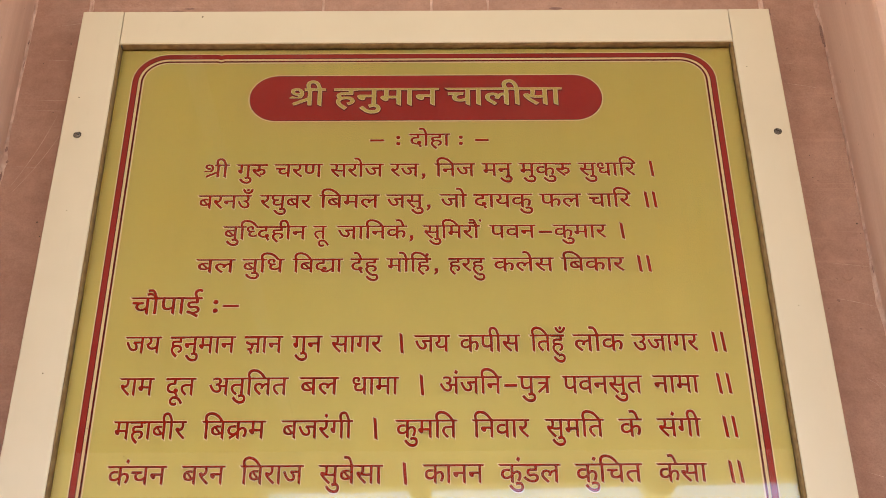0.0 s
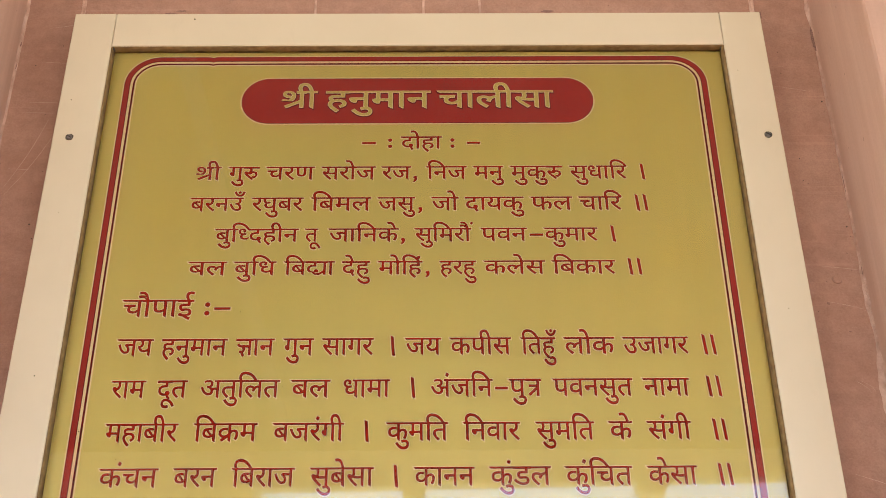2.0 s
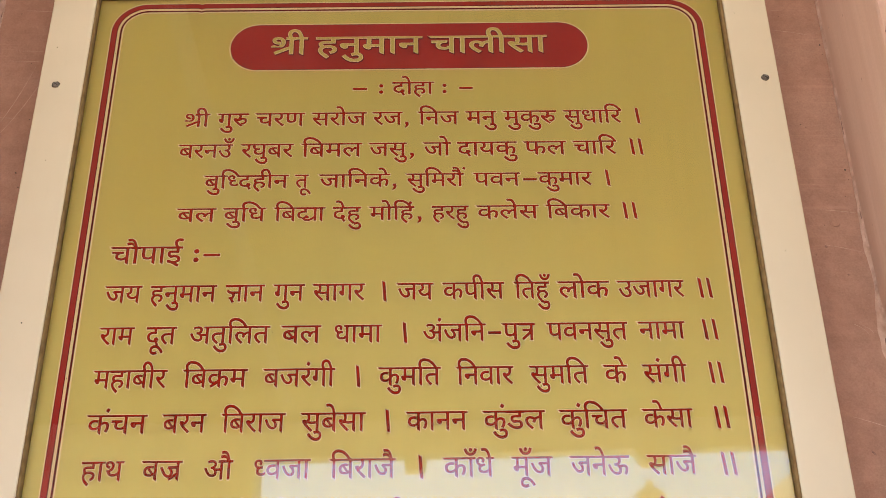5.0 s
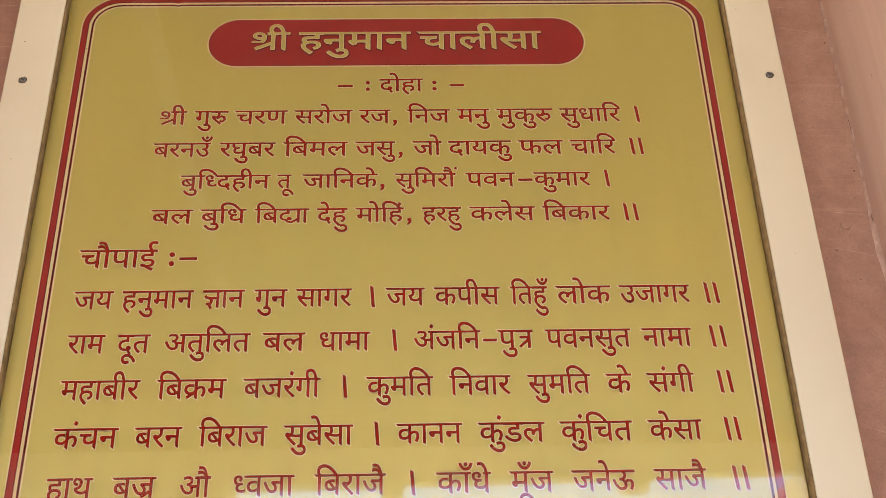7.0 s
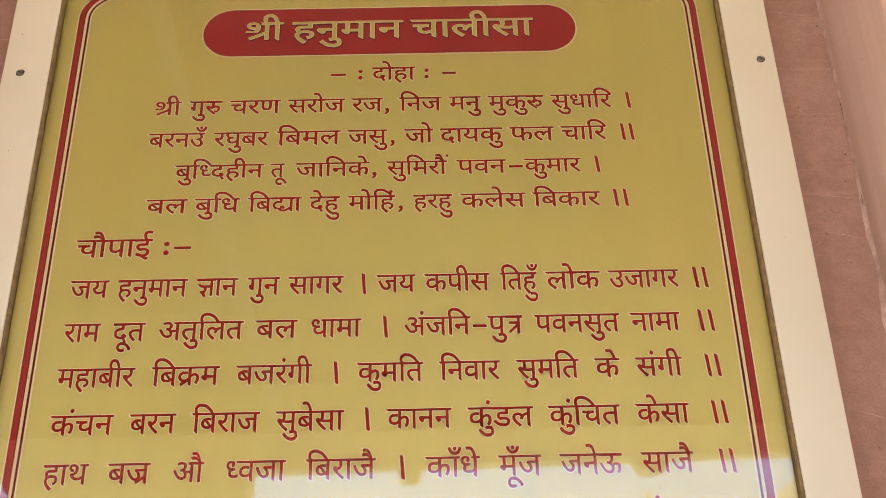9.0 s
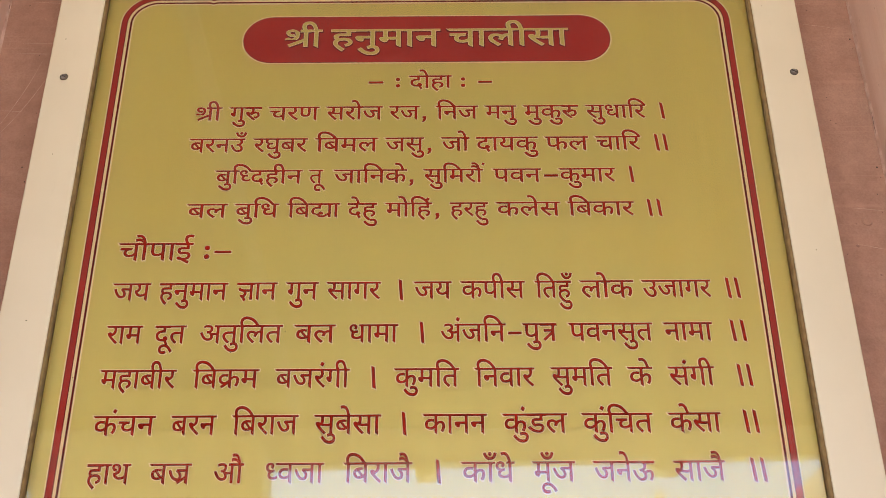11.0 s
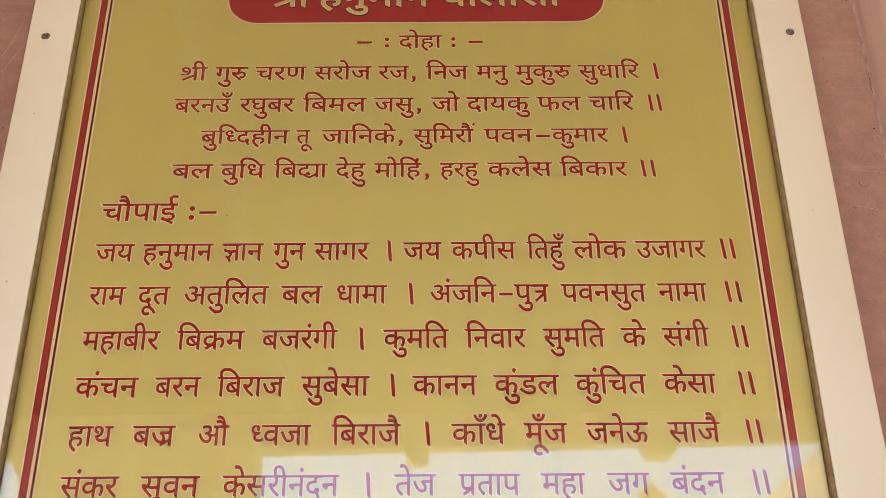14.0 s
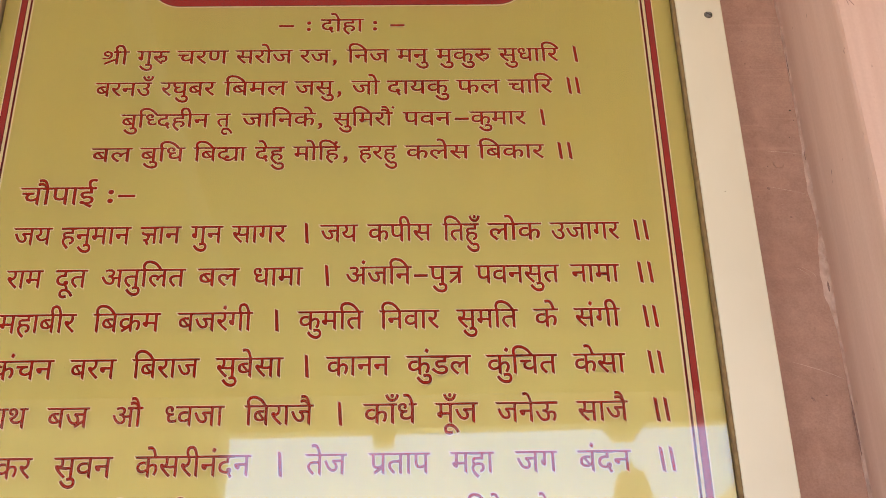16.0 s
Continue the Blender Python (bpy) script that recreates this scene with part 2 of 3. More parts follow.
def glyph_mesh(ch, fat):
    """A letter of the built-in font, its strokes widened by fat on each side, as vertices and faces."""
    key = (ch, fat)
    if key not in _glyphs and ch == "ं":
        v0 = raw_glyph(ch, 0.0)[0]
        lo, hi = Vector((min(w.x for w in v0), min(w.y for w in v0))), Vector((max(w.x for w in v0), max(w.y for w in v0)))
        c, r = (lo + hi) / 2, 0.62 * (hi.y - lo.y) + 1.2 * fat
        _glyphs[key] = ([Vector((c.x + r * math.cos(a), c.y + r * math.sin(a), 0.0)) for a in (0.25, 1.82, 3.39, 4.96)], [(0, 1, 2, 3)])
    if key not in _glyphs:
        vs, faces, area = raw_glyph(ch, fat)
        if fat:
            v0, f0, a0 = raw_glyph(ch, 0.0)
            use = {}
            for f in f0:
                for e in zip(f, f[1:] + f[:1]):
                    k = tuple(sorted((tuple(round(c, 4) for c in v0[e[0]]), tuple(round(c, 4) for c in v0[e[1]]))))
                    use[k] = use.get(k, 0) + 1
            rim = sum((Vector(a) - Vector(b)).length for (a, b), c in use.items() if c == 1)
            if fat < 0 and not a0 + 1.25 * rim * fat < area < a0 + 0.6 * rim * fat:
                vs, faces = v0, f0
            elif fat > 0 and not a0 + 0.72 * rim * fat < area < a0 + 1.15 * rim * fat:
                vs, faces = [], []
                for i in range(9):          # a ring of shifted prints where the outline cannot simply be widened
                    r = fat if i else 0.0
                    d = Vector((r * math.cos(i * math.pi / 4), r * math.sin(i * math.pi / 4), 0.0005 * i))
                    faces += [tuple(q + len(vs) for q in f) for f in f0]
                    vs += [w + d for w in v0]
        _glyphs[key] = (cut_like_a_reed_pen(ch, vs, fat) if fat else vs, faces)
    return _glyphs[key]


REED = set("कखगघचजझतथधनपफबमयरलवशसषणअउभिीा")


def cut_like_a_reed_pen(ch, vs, fat):
    """Slanting feet, a slanting start of the head line and a thinner head line, as a broad pen leaves them."""
    if ch not in REED:
        return vs
    feet = sorted(w.x for w in vs if w.y < 0.004 - fat * 0.6)
    out = []
    for w in vs:
        x, y = w.x, w.y
        if feet and ch not in "रउ" and y < 0.004 - fat * 0.6 and x > feet[-1] - 0.10 - 2 * fat:
            y -= 0.065 * ((x - feet[-1]) / (0.08 + 2 * fat) + 0.5)
        if ch != "ी" and 0.52 < y < 0.67 and x < 0.02 - fat * 0.5:
            x += (0.575 - y) * 0.75
        if abs(y - (0.545 - fat)) < 0.010:
            y += 0.016
        out.append(Vector((x, y, w.z)))
    return out


def advance(body):
    if body not in _wide:
        _wide[body] = max(w.x for w in raw_glyph(body + "कक", 0.0)[0]) - TWO_WIDE
    return _wide[body]


def stem(ch):
    """The left and right side of a letter's upright."""
    xs = sorted(w.x for w in glyph_mesh(ch, 0.0)[0] if abs(w.y) < 0.004)
    return xs[-2], xs[-1]


class Pen:
    """Sets letters one after another into a flat mesh in the font's own units."""

    def __init__(self, fat):
        self.bm, self.x, self.fat, self.lift, self.turn, self.drop = bmesh.new(), 0.0, fat, 0.0, 0, 0.0

    def put(self, vs, faces):
        self.turn = (self.turn + 1) % 5         # overlapping letters lie a hair above one another
        lift = self.lift + 0.002 * self.turn
        for j, f in enumerate(faces):           # so do the pieces of one letter
            own = lift + 0.0018 * (j * 0.618 % 1.0)
            try:
                self.bm.faces.new([self.bm.verts.new((vs[i][0] + self.x, vs[i][1] + self.drop, own + (vs[i][2] if len(vs[i]) > 2 else 0.0))) for i in f])
            except ValueError:
                pass

    def text(self, body, cut=None, keep_above=None):
        vs, faces = glyph_mesh(body, self.fat)
        if cut is None and keep_above is None:
            self.put(vs, faces)
            return
        b = bmesh.new()
        made = [b.verts.new((w.x, w.y, w.z)) for w in vs]
        for f in faces:
            try:
                b.faces.new([made[i] for i in f])
            except ValueError:
                pass
        if cut is not None:
            bmesh.ops.bisect_plane(b, geom=b.verts[:] + b.edges[:] + b.faces[:], plane_co=(cut, 0, 0), plane_no=(1, 0, 0), clear_outer=True)
        if keep_above is not None:
            bmesh.ops.bisect_plane(b, geom=b.verts[:] + b.edges[:] + b.faces[:], plane_co=(0, keep_above, 0), plane_no=(0, 1, 0), clear_inner=True)
        b.verts.index_update()
        self.put([tuple(w.co) for w in b.verts], [tuple(w.index for w in f.verts) for f in b.faces])
        b.free()

    def stroke(self, points, width=0.078):
        """A pen stroke with round joints through the points."""
        r = width / 2 + self.fat
        self.lift += 0.004
        for i, (p, q) in enumerate(zip(points, points[1:])):
            a, b = Vector(p), Vector(q)
            d = (b - a).normalized()
            s = Vector((-d.y, d.x)) * r
            self.put([a - s, b - s, b + s, a + s], [(0, 1, 2, 3)])
            if i:
                self.lift += 0.004
                self.put([(a.x + r * math.cos(k * math.pi / 4), a.y + r * math.sin(k * math.pi / 4)) for k in range(8)], [tuple(range(8))])
            self.lift += 0.004
        self.lift = 0.0

    def head(self, x0, x1):
        self.lift = 0.004
        self.put([(x0, 0.545 - self.fat), (x1, 0.545 - self.fat), (x1, FONT_TOP + self.fat), (x0, FONT_TOP + self.fat)], [(0, 1, 2, 3)])
        self.lift = 0.0


def joined(pen, name):
    """Joined letters that the font has no sign for."""
    if name in ("kra", "pra", "jra"):
        ch = {"kra": "क", "pra": "प", "jra": "ज"}[name]
        pen.text(ch)
        if name == "kra":
            xs = sorted(w.x for w in glyph_mesh("क", 0.0)[0] if abs(w.y) < 0.004)
            s0 = xs[-2]
        else:
            s0 = stem(ch)[0]
        pen.stroke([(s0 + 0.03, 0.20), (s0 - 0.25, 0.015)])
        pen.x += advance(ch)
    elif name == "shra":
        s0, s1 = stem("श")
        pen.text("श", cut=s0 - 0.02, keep_above=0.25)
        pen.stroke([((s0 + s1) / 2, 0.0 - pen.fat), ((s0 + s1) / 2, 0.6)], s1 - s0)
        pen.head(s0 - 0.1, s1 + 0.08)
        pen.stroke([(s0 + 0.02, 0.24), (0.12, 0.02)])
        pen.x += advance("श")
    elif name == "half_dha":
        s0 = stem("ध")[0]
        pen.text("ध", cut=s0 - 0.012 - max(pen.fat, 0.0))
        pen.x += s0 - 0.015
    elif name == "dya":
        pen.text("द", keep_above=0.10)
        pen.head(0.0, 0.82)
        pen.stroke([(0.70, 0.0 - pen.fat), (0.70, 0.6)], 0.08)
        pen.stroke([(0.24, 0.13), (0.34, 0.03), (0.48, 0.02), (0.60, 0.09), (0.70, 0.18)], 0.07)
        pen.x += 0.80
    elif name == "ru":
        pen.text("र")
        pen.head(0.0, 0.62)
        pen.stroke([(0.22, 0.27), (0.38, 0.37), (0.49, 0.33), (0.51, 0.20), (0.42, 0.10), (0.34, 0.13)], 0.07)
        pen.x += 0.62
    elif name == "tra":
        pen.head(0.0, 0.56)
        pen.stroke([(0.43, 0.0 - pen.fat), (0.43, 0.6)], 0.08)
        pen.stroke([(0.43, 0.37), (0.12, 0.37)])
        pen.stroke([(0.41, 0.30), (0.12, 0.03)])
        pen.x += 0.54
    elif name == "aum":
        pen.text("ौ")
        pen.x += advance("ौ")
        r = 0.060 + 1.2 * pen.fat
        pen.lift = 0.004
        pen.put([(0.03 + r * math.cos(a), 0.83 + r * math.sin(a)) for a in (0.25, 1.82, 3.39, 4.96)], [(0, 1, 2, 3)])
        pen.lift = 0.0
    elif name == "jna":
        pen.head(0.0, 0.66)
        pen.stroke([(0.53, 0.0 - pen.fat), (0.53, 0.6)], 0.08)
        pen.stroke([(0.09, 0.42), (0.13, 0.355), (0.24, 0.33), (0.53, 0.33)])
        pen.stroke([(0.25, 0.33), (0.33, 0.24), (0.28, 0.13), (0.14, 0.12)])
        pen.stroke([(0.22, 0.12), (0.31, -0.04)])
        pen.x += 0.64


def word_mesh(word, fat):
    """A word; joined letters stand in braces. Letters are written in the order in which they are seen."""
    pen = Pen(fat)
    for bit in word.replace("{", "\t{").replace("}", "\t").split("\t"):
        if not bit:
            continue
        if bit[0] == "{":
            joined(pen, bit[1:])
        else:
            for was, ch in zip(" " + bit, bit):
                pen.drop = -0.10 if was + ch == "हु" else (-0.05 if ch == "ू" else 0.0)
                pen.text(ch)
                pen.drop = 0.0
                pen.x += advance(ch)
    return pen.bm


BOARD_Y = 1.400


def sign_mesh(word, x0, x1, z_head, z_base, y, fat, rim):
    """A printed word or stop between x0 and x1; rim widens it for the sharpening halo below."""
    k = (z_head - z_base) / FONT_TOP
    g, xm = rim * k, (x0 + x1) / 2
    b = bmesh.new()
    if word == "-":
        zm, h = z_base + 0.46 * (z_head - z_base), 0.0018 + g
        b.faces.new([b.verts.new(p) for p in ((x0 - g, y, zm - h), (x1 + g, y, zm - h), (x1 + g, y, zm + h), (x0 - g, y, zm + h))])
    elif word == ":":
        r = 0.0032 * (k / 0.036) + g
        for f in (0.18, 0.70):
            zc = z_base + f * (z_head - z_base)
            b.faces.new([b.verts.new((xm + r * math.cos(a * math.pi / 8), y, zc + r * math.sin(a * math.pi / 8))) for a in range(16)])
    elif word == ",":
        r, zc = 0.0028 + g, z_base + 0.002
        ring = [(r, -0.001), (0.002, r), (-0.002, r), (-r, 0.0), (-0.0008, -0.002), (-0.0032 - g, -0.0068 - g), (-0.0016, -0.0072 - g), (0.0018 + g, -0.0045)]
        b.faces.new([b.verts.new((xm + p, y, zc + q)) for p, q in ring])
    elif word in ("।", "।।"):
        w = 0.0020 + g
        top, lo, lean = z_head + 0.003 + g, z_base - 0.002 - g, 0.0010
        for xc in ((xm,) if word == "।" else (x0 + 0.003, x1 - 0.003)):
            b.faces.new([b.verts.new(p) for p in ((xc - w + lean, y, lo + 0.001), (xc + w + lean, y, lo - 0.001), (xc + w - lean, y, top - 0.001), (xc - w - lean, y, top + 0.001))])
    else:
        b.free()
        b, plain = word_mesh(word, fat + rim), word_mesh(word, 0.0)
        xs = [w.co.x for w in plain.verts]
        lo, hi = min(xs), max(xs)
        plain.free()
        for w in b.verts:
            h = w.co.y
            h = 0.64 + (h - 0.64) * 1.15 if h > 0.64 else (h * 1.2 if h < 0 else h)     # taller signs above and below the line
            w.co.y = h
            w.co = Vector((x0 + (w.co.x - lo) * (x1 - x0) / (hi - lo), y - w.co.z * 0.02, z_base + w.co.y * k))
    return b


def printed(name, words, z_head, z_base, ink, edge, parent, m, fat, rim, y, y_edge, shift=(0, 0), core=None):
    """A printed line: words with their left and right ends in millimetres, each with an added sharpening edge."""
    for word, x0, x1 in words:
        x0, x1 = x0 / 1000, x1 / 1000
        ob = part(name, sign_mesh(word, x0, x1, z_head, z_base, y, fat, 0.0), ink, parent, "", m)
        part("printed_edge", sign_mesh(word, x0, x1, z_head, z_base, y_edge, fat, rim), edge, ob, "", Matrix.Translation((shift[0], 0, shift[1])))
        if core:                            # uncovered stroke edges draw in camera sharpening
            part("ink_core", sign_mesh(word, x0, x1, z_head, z_base, y - 0.0004, fat, -0.016), core, ob)


LINES = [
    (2.533, 2.512, [("{shra}ी", -319, -285), ("गु{ru}", -274, -232), ("चरण", -222, -156), ("सरोज", -146, -72), ("रज", -63, -23), (",", -20, -14), ("िनज", -1, 54), ("मनु", 64, 105), ("मुकु{ru}", 115, 187), ("सुधािर", 197, 276), ("।", 295, 300)]),
    (2.482, 2.461, [("बरनउँ", -322, -249), ("रघुबर", -239, -169), ("िबमल", -158, -77), ("जसु", -67, -17), (",", -13, -7), ("जो", 6, 42), ("दायकु", 51, 131), ("फल", 141, 197), ("चािर", 207, 265), ("।।", 283, 300)]),
    (2.432, 2.412, [("बुि{half_dha}दहीन", -284, -173), ("तू", -164, -143), ("जािनके", -132, -39), (",", -36, -30), ("सुिमर{aum}", -17, 61), ("पवन", 72, 133), ("-", 137, 155), ("कुमार", 157, 228), ("।", 246, 252)]),
    (2.381, 2.361, [("बल", -315, -265), ("बुिध", -255, -200), ("िब{dya}ा", -189, -123), ("देहु", -113, -76), ("मोिहं", -65, -7), (",", -3, 3), ("हरहु", 16, 64), ("कलेस", 75, 155), ("िबकार", 165, 248), ("।।", 265, 283)]),
    (2.324, 2.300, [("चौपाई", -394, -303), (":", -288, -282), ("-", -276, -255)]),
    (2.267, 2.244, [("जय", -394, -349), ("हनुमान", -338, -255), ("{jna}ान", -244, -195), ("गुन", -183, -145), ("सागर", -134, -69), ("।", -47, -42), ("जय", -28, 17), ("कपीस", 29, 106), ("ितहुँ", 119, 164), ("लोक", 174, 238), ("उजागर", 249, 332), ("।।", 350, 367)]),
    (2.209, 2.186, [("राम", -394, -352), ("दूत", -337, -300), ("अतुिलत", -283, -185), ("बल", -170, -122), ("धामा", -105, -47), ("।", -21, -16), ("अंजिन", 4, 81), ("-", 84, 100), ("पु{tra}", 102, 142), ("पवनसुत", 157, 256), ("नामा", 270, 327), ("।।", 349, 367)]),
    (2.151, 2.128, [("महाबीर", -394, -306), ("िब{kra}म", -286, -209), ("बजरंगी", -189, -103), ("।", -78, -72), ("कुमित", -50, 25), ("िनवार", 44, 113), ("सुमित", 133, 204), ("के", 223, 251), ("संगी", 270, 323), ("।।", 350, 367)]),
    (2.093, 2.070, [("कंचन", -394, -324), ("बरन", -305, -254), ("िबराज", -235, -160), ("सुबेसा", -141, -65), ("।", -41, -36), ("कानन", -16, 56), ("कुंडल", 75, 148), ("कुंिचत", 166, 246), ("केसा", 265, 324), ("।।", 350, 367)]),
    (2.035, 2.012, [("हाथ", -394, -345), ("ब{jra}", -323, -277), ("औ", -251, -218), ("{half_dha}वजा", -193, -128), ("िबराजै", -105, -29), ("।", -2, 3), ("काँधे", 27, 86), ("मूँज", 107, 154), ("जनेऊ", 175, 243), ("साजै", 265, 322), ("।।", 351, 368)]),
    (1.977, 1.954, [("संकर", -394, -332), ("सुवन", -308, -245), ("केसरीनंदन", -220, -95), ("।", -66, -61), ("तेज", -35, 9), ("{pra}ताप", 34, 100), ("महा", 123, 170), ("जग", 194, 239), ("बंदन", 262, 320), ("।।", 351, 368)]),
    (1.919, 1.896, [("िब{dya}ावान", -394, -296), ("गुनी", -274, -220), ("अित", -198, -152), ("चातुर", -130, -64), ("।", -46, -41), ("राम", -18, 24), ("काज", 46, 92), ("किरबे", 114, 178), ("को", 200, 228), ("आतुर", 250, 324), ("।।", 351, 368)]),
]

# ---- the framed board ----
board = tagged(empty("sign_board", (0, BOARD_Y, 1.3)), "cream-framed olive-gold board of red Hindi verses, screwed to sandstone", "sign board")
back = Matrix.Translation((0, -BOARD_Y, -1.3))     # parts are built in world places
OX0, OX1, OZ0, OZ1 = -0.5215, 0.4950, 1.300, 2.8005
BARW = 0.0605
IX0, IX1, IZ0, IZ1 = OX0 + BARW, OX1 - BARW, OZ0 + BARW, 2.7390
FRONT = 1.3850


def bpart(name, bm, material, parent=None, label=""):
    return part(name, bm, material, board if parent is None else parent, label, back if parent is None else None)


panel = bpart("printed_panel", box(IX0 - 0.01, IX1 + 0.01, BOARD_Y, BOARD_Y + 0.006, IZ0 - 0.01, IZ1 + 0.01), GOLD, None, "olive-gold printed sheet")
rng = random.Random(4)
backing = bpart("backing_board", box(OX0 + 0.004, OX1 - 0.004, BOARD_Y + 0.006, 1.4228, OZ0 + 0.004, OZ1 - 0.004), GAP)

for nm, (x0, x1, z0, z1) in (("left", (OX0, IX0, OZ0, OZ1)), ("right", (IX1, OX1, OZ0, OZ1)),
                             ("top", (IX0 + 0.0008, IX1 - 0.0008, IZ1, OZ1 - 0.0006)), ("bottom", (IX0 + 0.0008, IX1 - 0.0008, OZ0, IZ0))):
    bar = bpart("frame_bar", box(x0, x1, FRONT, BOARD_Y + 0.004, z0, z1, 0.0016, 3), CREAM, None, "cream powder-coated flat bar")
    if nm in ("left", "right"):
        sx = -0.4980 if nm == "left" else 0.4760
        # shade of the countersink, painted as a flat dark disc
        b = bmesh.new()
        b.faces.new([b.verts.new((sx + 0.0056 * math.cos(-a * math.pi / 10) * rng.uniform(0.9, 1.08), FRONT - 0.0002, 2.5748 + 0.0056 * math.sin(-a * math.pi / 10) * rng.uniform(0.9, 1.08))) for a in range(20)])
        part("screw_shade", b, SPECK, bar, "flat dark disc for the shade round the sunk screw")
        b = bmesh.new()
        bmesh.ops.create_cone(b, cap_ends=True, segments=20, radius1=0.0044, radius2=0.0034, depth=0.0022,
                              matrix=Matrix.Translation((sx, FRONT - 0.0010, 2.5748)) @ Euler((radians(90), 0, 0)).to_matrix().to_4x4())
        part("screw", b, SCREW, bar, "small dull steel screw head")
        s = box(-0.0034, 0.0034, -0.0004, 0.0004, -0.0005, 0.0005)
        bmesh.ops.transform(s, matrix=Matrix.Translation((sx, FRONT - 0.0023, 2.5748)) @ Euler((0, radians(35), 0)).to_matrix().to_4x4(), verts=s.verts[:])
        part("screw_slot", s, GAP, bar)

for x0, x1, z0, z1 in ((IX0, IX0 + 0.0028, IZ0, IZ1), (IX1 - 0.0042, IX1, IZ0, IZ1), (IX0 + 0.0028, IX1 - 0.0042, IZ1 - 0.002, IZ1), (IX0 + 0.0028, IX1 - 0.0042, IZ0, IZ0 + 0.002)):
    bpart("gasket", box(x0, x1, 1.3866, BOARD_Y - 0.0001, z0, z1, 0.0006, 1), GASKET, None, "brown rubber glazing gasket")

pane = box(IX0 + 0.0027, IX1 - 0.0041, 1.3945, 1.3975, IZ0 + 0.0019, IZ1 - 0.0019)
pane.faces.ensure_lookup_table()
pane.normal_update()
for f in pane.faces:
    f.material_index = 0 if f.normal.y < -0.5 else 1
glass = bpart("glass_pane", pane, [GLASS, CLEAR], None, "clear reflecting glass")
glass.visible_shadow = False


for x0 in (IX0, IX1 - 0.0045):
    bpart("corner_gap", box(x0, x0 + 0.0045, 1.3870, 1.3942, IZ1 - 0.0045, IZ1 - 0.0002), GAP, None, "dark open corner of the frame")


def rounded(x0, x1, z0, z1, r, seg=14, crease=None):
    pts = []
    for cx, cz, a0 in ((x1 - r, z1 - r, 0), (x0 + r, z1 - r, 90), (x0 + r, z0 + r, 180), (x1 - r, z0 + r, 270)):
        if crease and a0 == 90:             # the sheet has puckered a little in its upper edge
            for off, dip in ((0.0055, 0.0), (0.0025, 0.0007), (0.0, 0.0019), (-0.0022, 0.0006), (-0.0050, 0.0)):
                pts.append((crease + off, z1 - dip))
        for i in range(seg + 1):
            a = radians(a0 + 90 * i / seg)
            pts.append((cx + r * math.cos(a), cz + r * math.sin(a)))
    return pts


def ring_line(x0, x1, z0, z1, r, w, y):
    """A printed line of width w that runs round with rounded corners."""
    b = bmesh.new()
    o, i = rounded(x0, x1, z0, z1, r, 14, -0.3125), rounded(x0 + w, x1 - w, z0 + w, z1 - w, r - w, 14, -0.3125)
    vo, vi = [b.verts.new((p, y, q)) for p, q in o], [b.verts.new((p, y, q)) for p, q in i]
    k = len(o)
    for j in range(k):
        b.faces.new((vo[j], vo[(j + 1) % k], vi[(j + 1) % k], vi[j]))
    bmesh.ops.recalc_face_normals(b, faces=b.faces[:])
    return b


BX0, BX1, BZ0, BZ1 = -0.4375, 0.4052, 1.385, 2.7288
# sharpening halo, drawn as a pale ring under both border lines
bpart("border_halo", ring_line(BX0 - 0.0016, BX1 + 0.0016, BZ0 - 0.0016, BZ1 + 0.0016, 0.051, 0.0185, BOARD_Y - 0.0004), PALE, None, "pale sharpening halo drawn round the border lines")
# dark margin draws in sharpening; the core is the line's own red
edge = bpart("border_line", ring_line(BX0, BX1, BZ0, BZ1, 0.050, 0.0086, BOARD_Y - 0.0007), DARKRED, None, "broad red printed border line with drawn-in sharpening edges")
part("ink_core", ring_line(BX0 + 0.0009, BX1 - 0.0009, BZ0 + 0.0009, BZ1 - 0.0009, 0.0491, 0.0067, BOARD_Y - 0.0010), RED, edge)
bpart("border_line", ring_line(BX0 + 0.0122, BX1 - 0.0122, BZ0 + 0.0122, BZ1 - 0.0122, 0.038, 0.0027, BOARD_Y - 0.0008), DARKRED, None, "thin dark red printed border line")

CAP = (-0.266, 0.238, 2.6076, 2.6884)


def capsule(g, y):
    b = bmesh.new()
    b.faces.new([b.verts.new((p, y, q)) for p, q in rounded(CAP[0] - g, CAP[1] + g, CAP[2] - g, CAP[3] + g, (CAP[3] - CAP[2]) / 2 + g - 0.0002)][::-1])
    return b


# sharpening halo again, a pale capsule slightly larger than the red one
bpart("title_halo", capsule(0.0020, BOARD_Y - 0.0004), PALE, None, "pale sharpening halo drawn round the title capsule")
# the capsule's dark margin draws in sharpening too
title = bpart("title_capsule", capsule(0.0, BOARD_Y - 0.0007), DARKRED, None, "red printed title capsule")
part("ink_core", capsule(-0.0008, BOARD_Y - 0.0009), RED, title)
TITLE = [("{shra}ी", -208, -158), ("हनुमान", -145, 4), ("चालीसा", 16, 180)]
# pale outline and lowered dark edge draw in sharpening and a bevel's shade
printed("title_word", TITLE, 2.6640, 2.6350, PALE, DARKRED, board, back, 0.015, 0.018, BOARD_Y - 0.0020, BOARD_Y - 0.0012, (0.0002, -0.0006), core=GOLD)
SUB = [("-", -92, -72), (":", -55, -50), ("दोहा", -37, 20), (":", 33, 37), ("-", 55, 74)]
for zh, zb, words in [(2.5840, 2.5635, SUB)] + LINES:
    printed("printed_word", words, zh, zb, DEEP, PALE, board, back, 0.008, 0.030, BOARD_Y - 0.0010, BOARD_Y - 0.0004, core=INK)

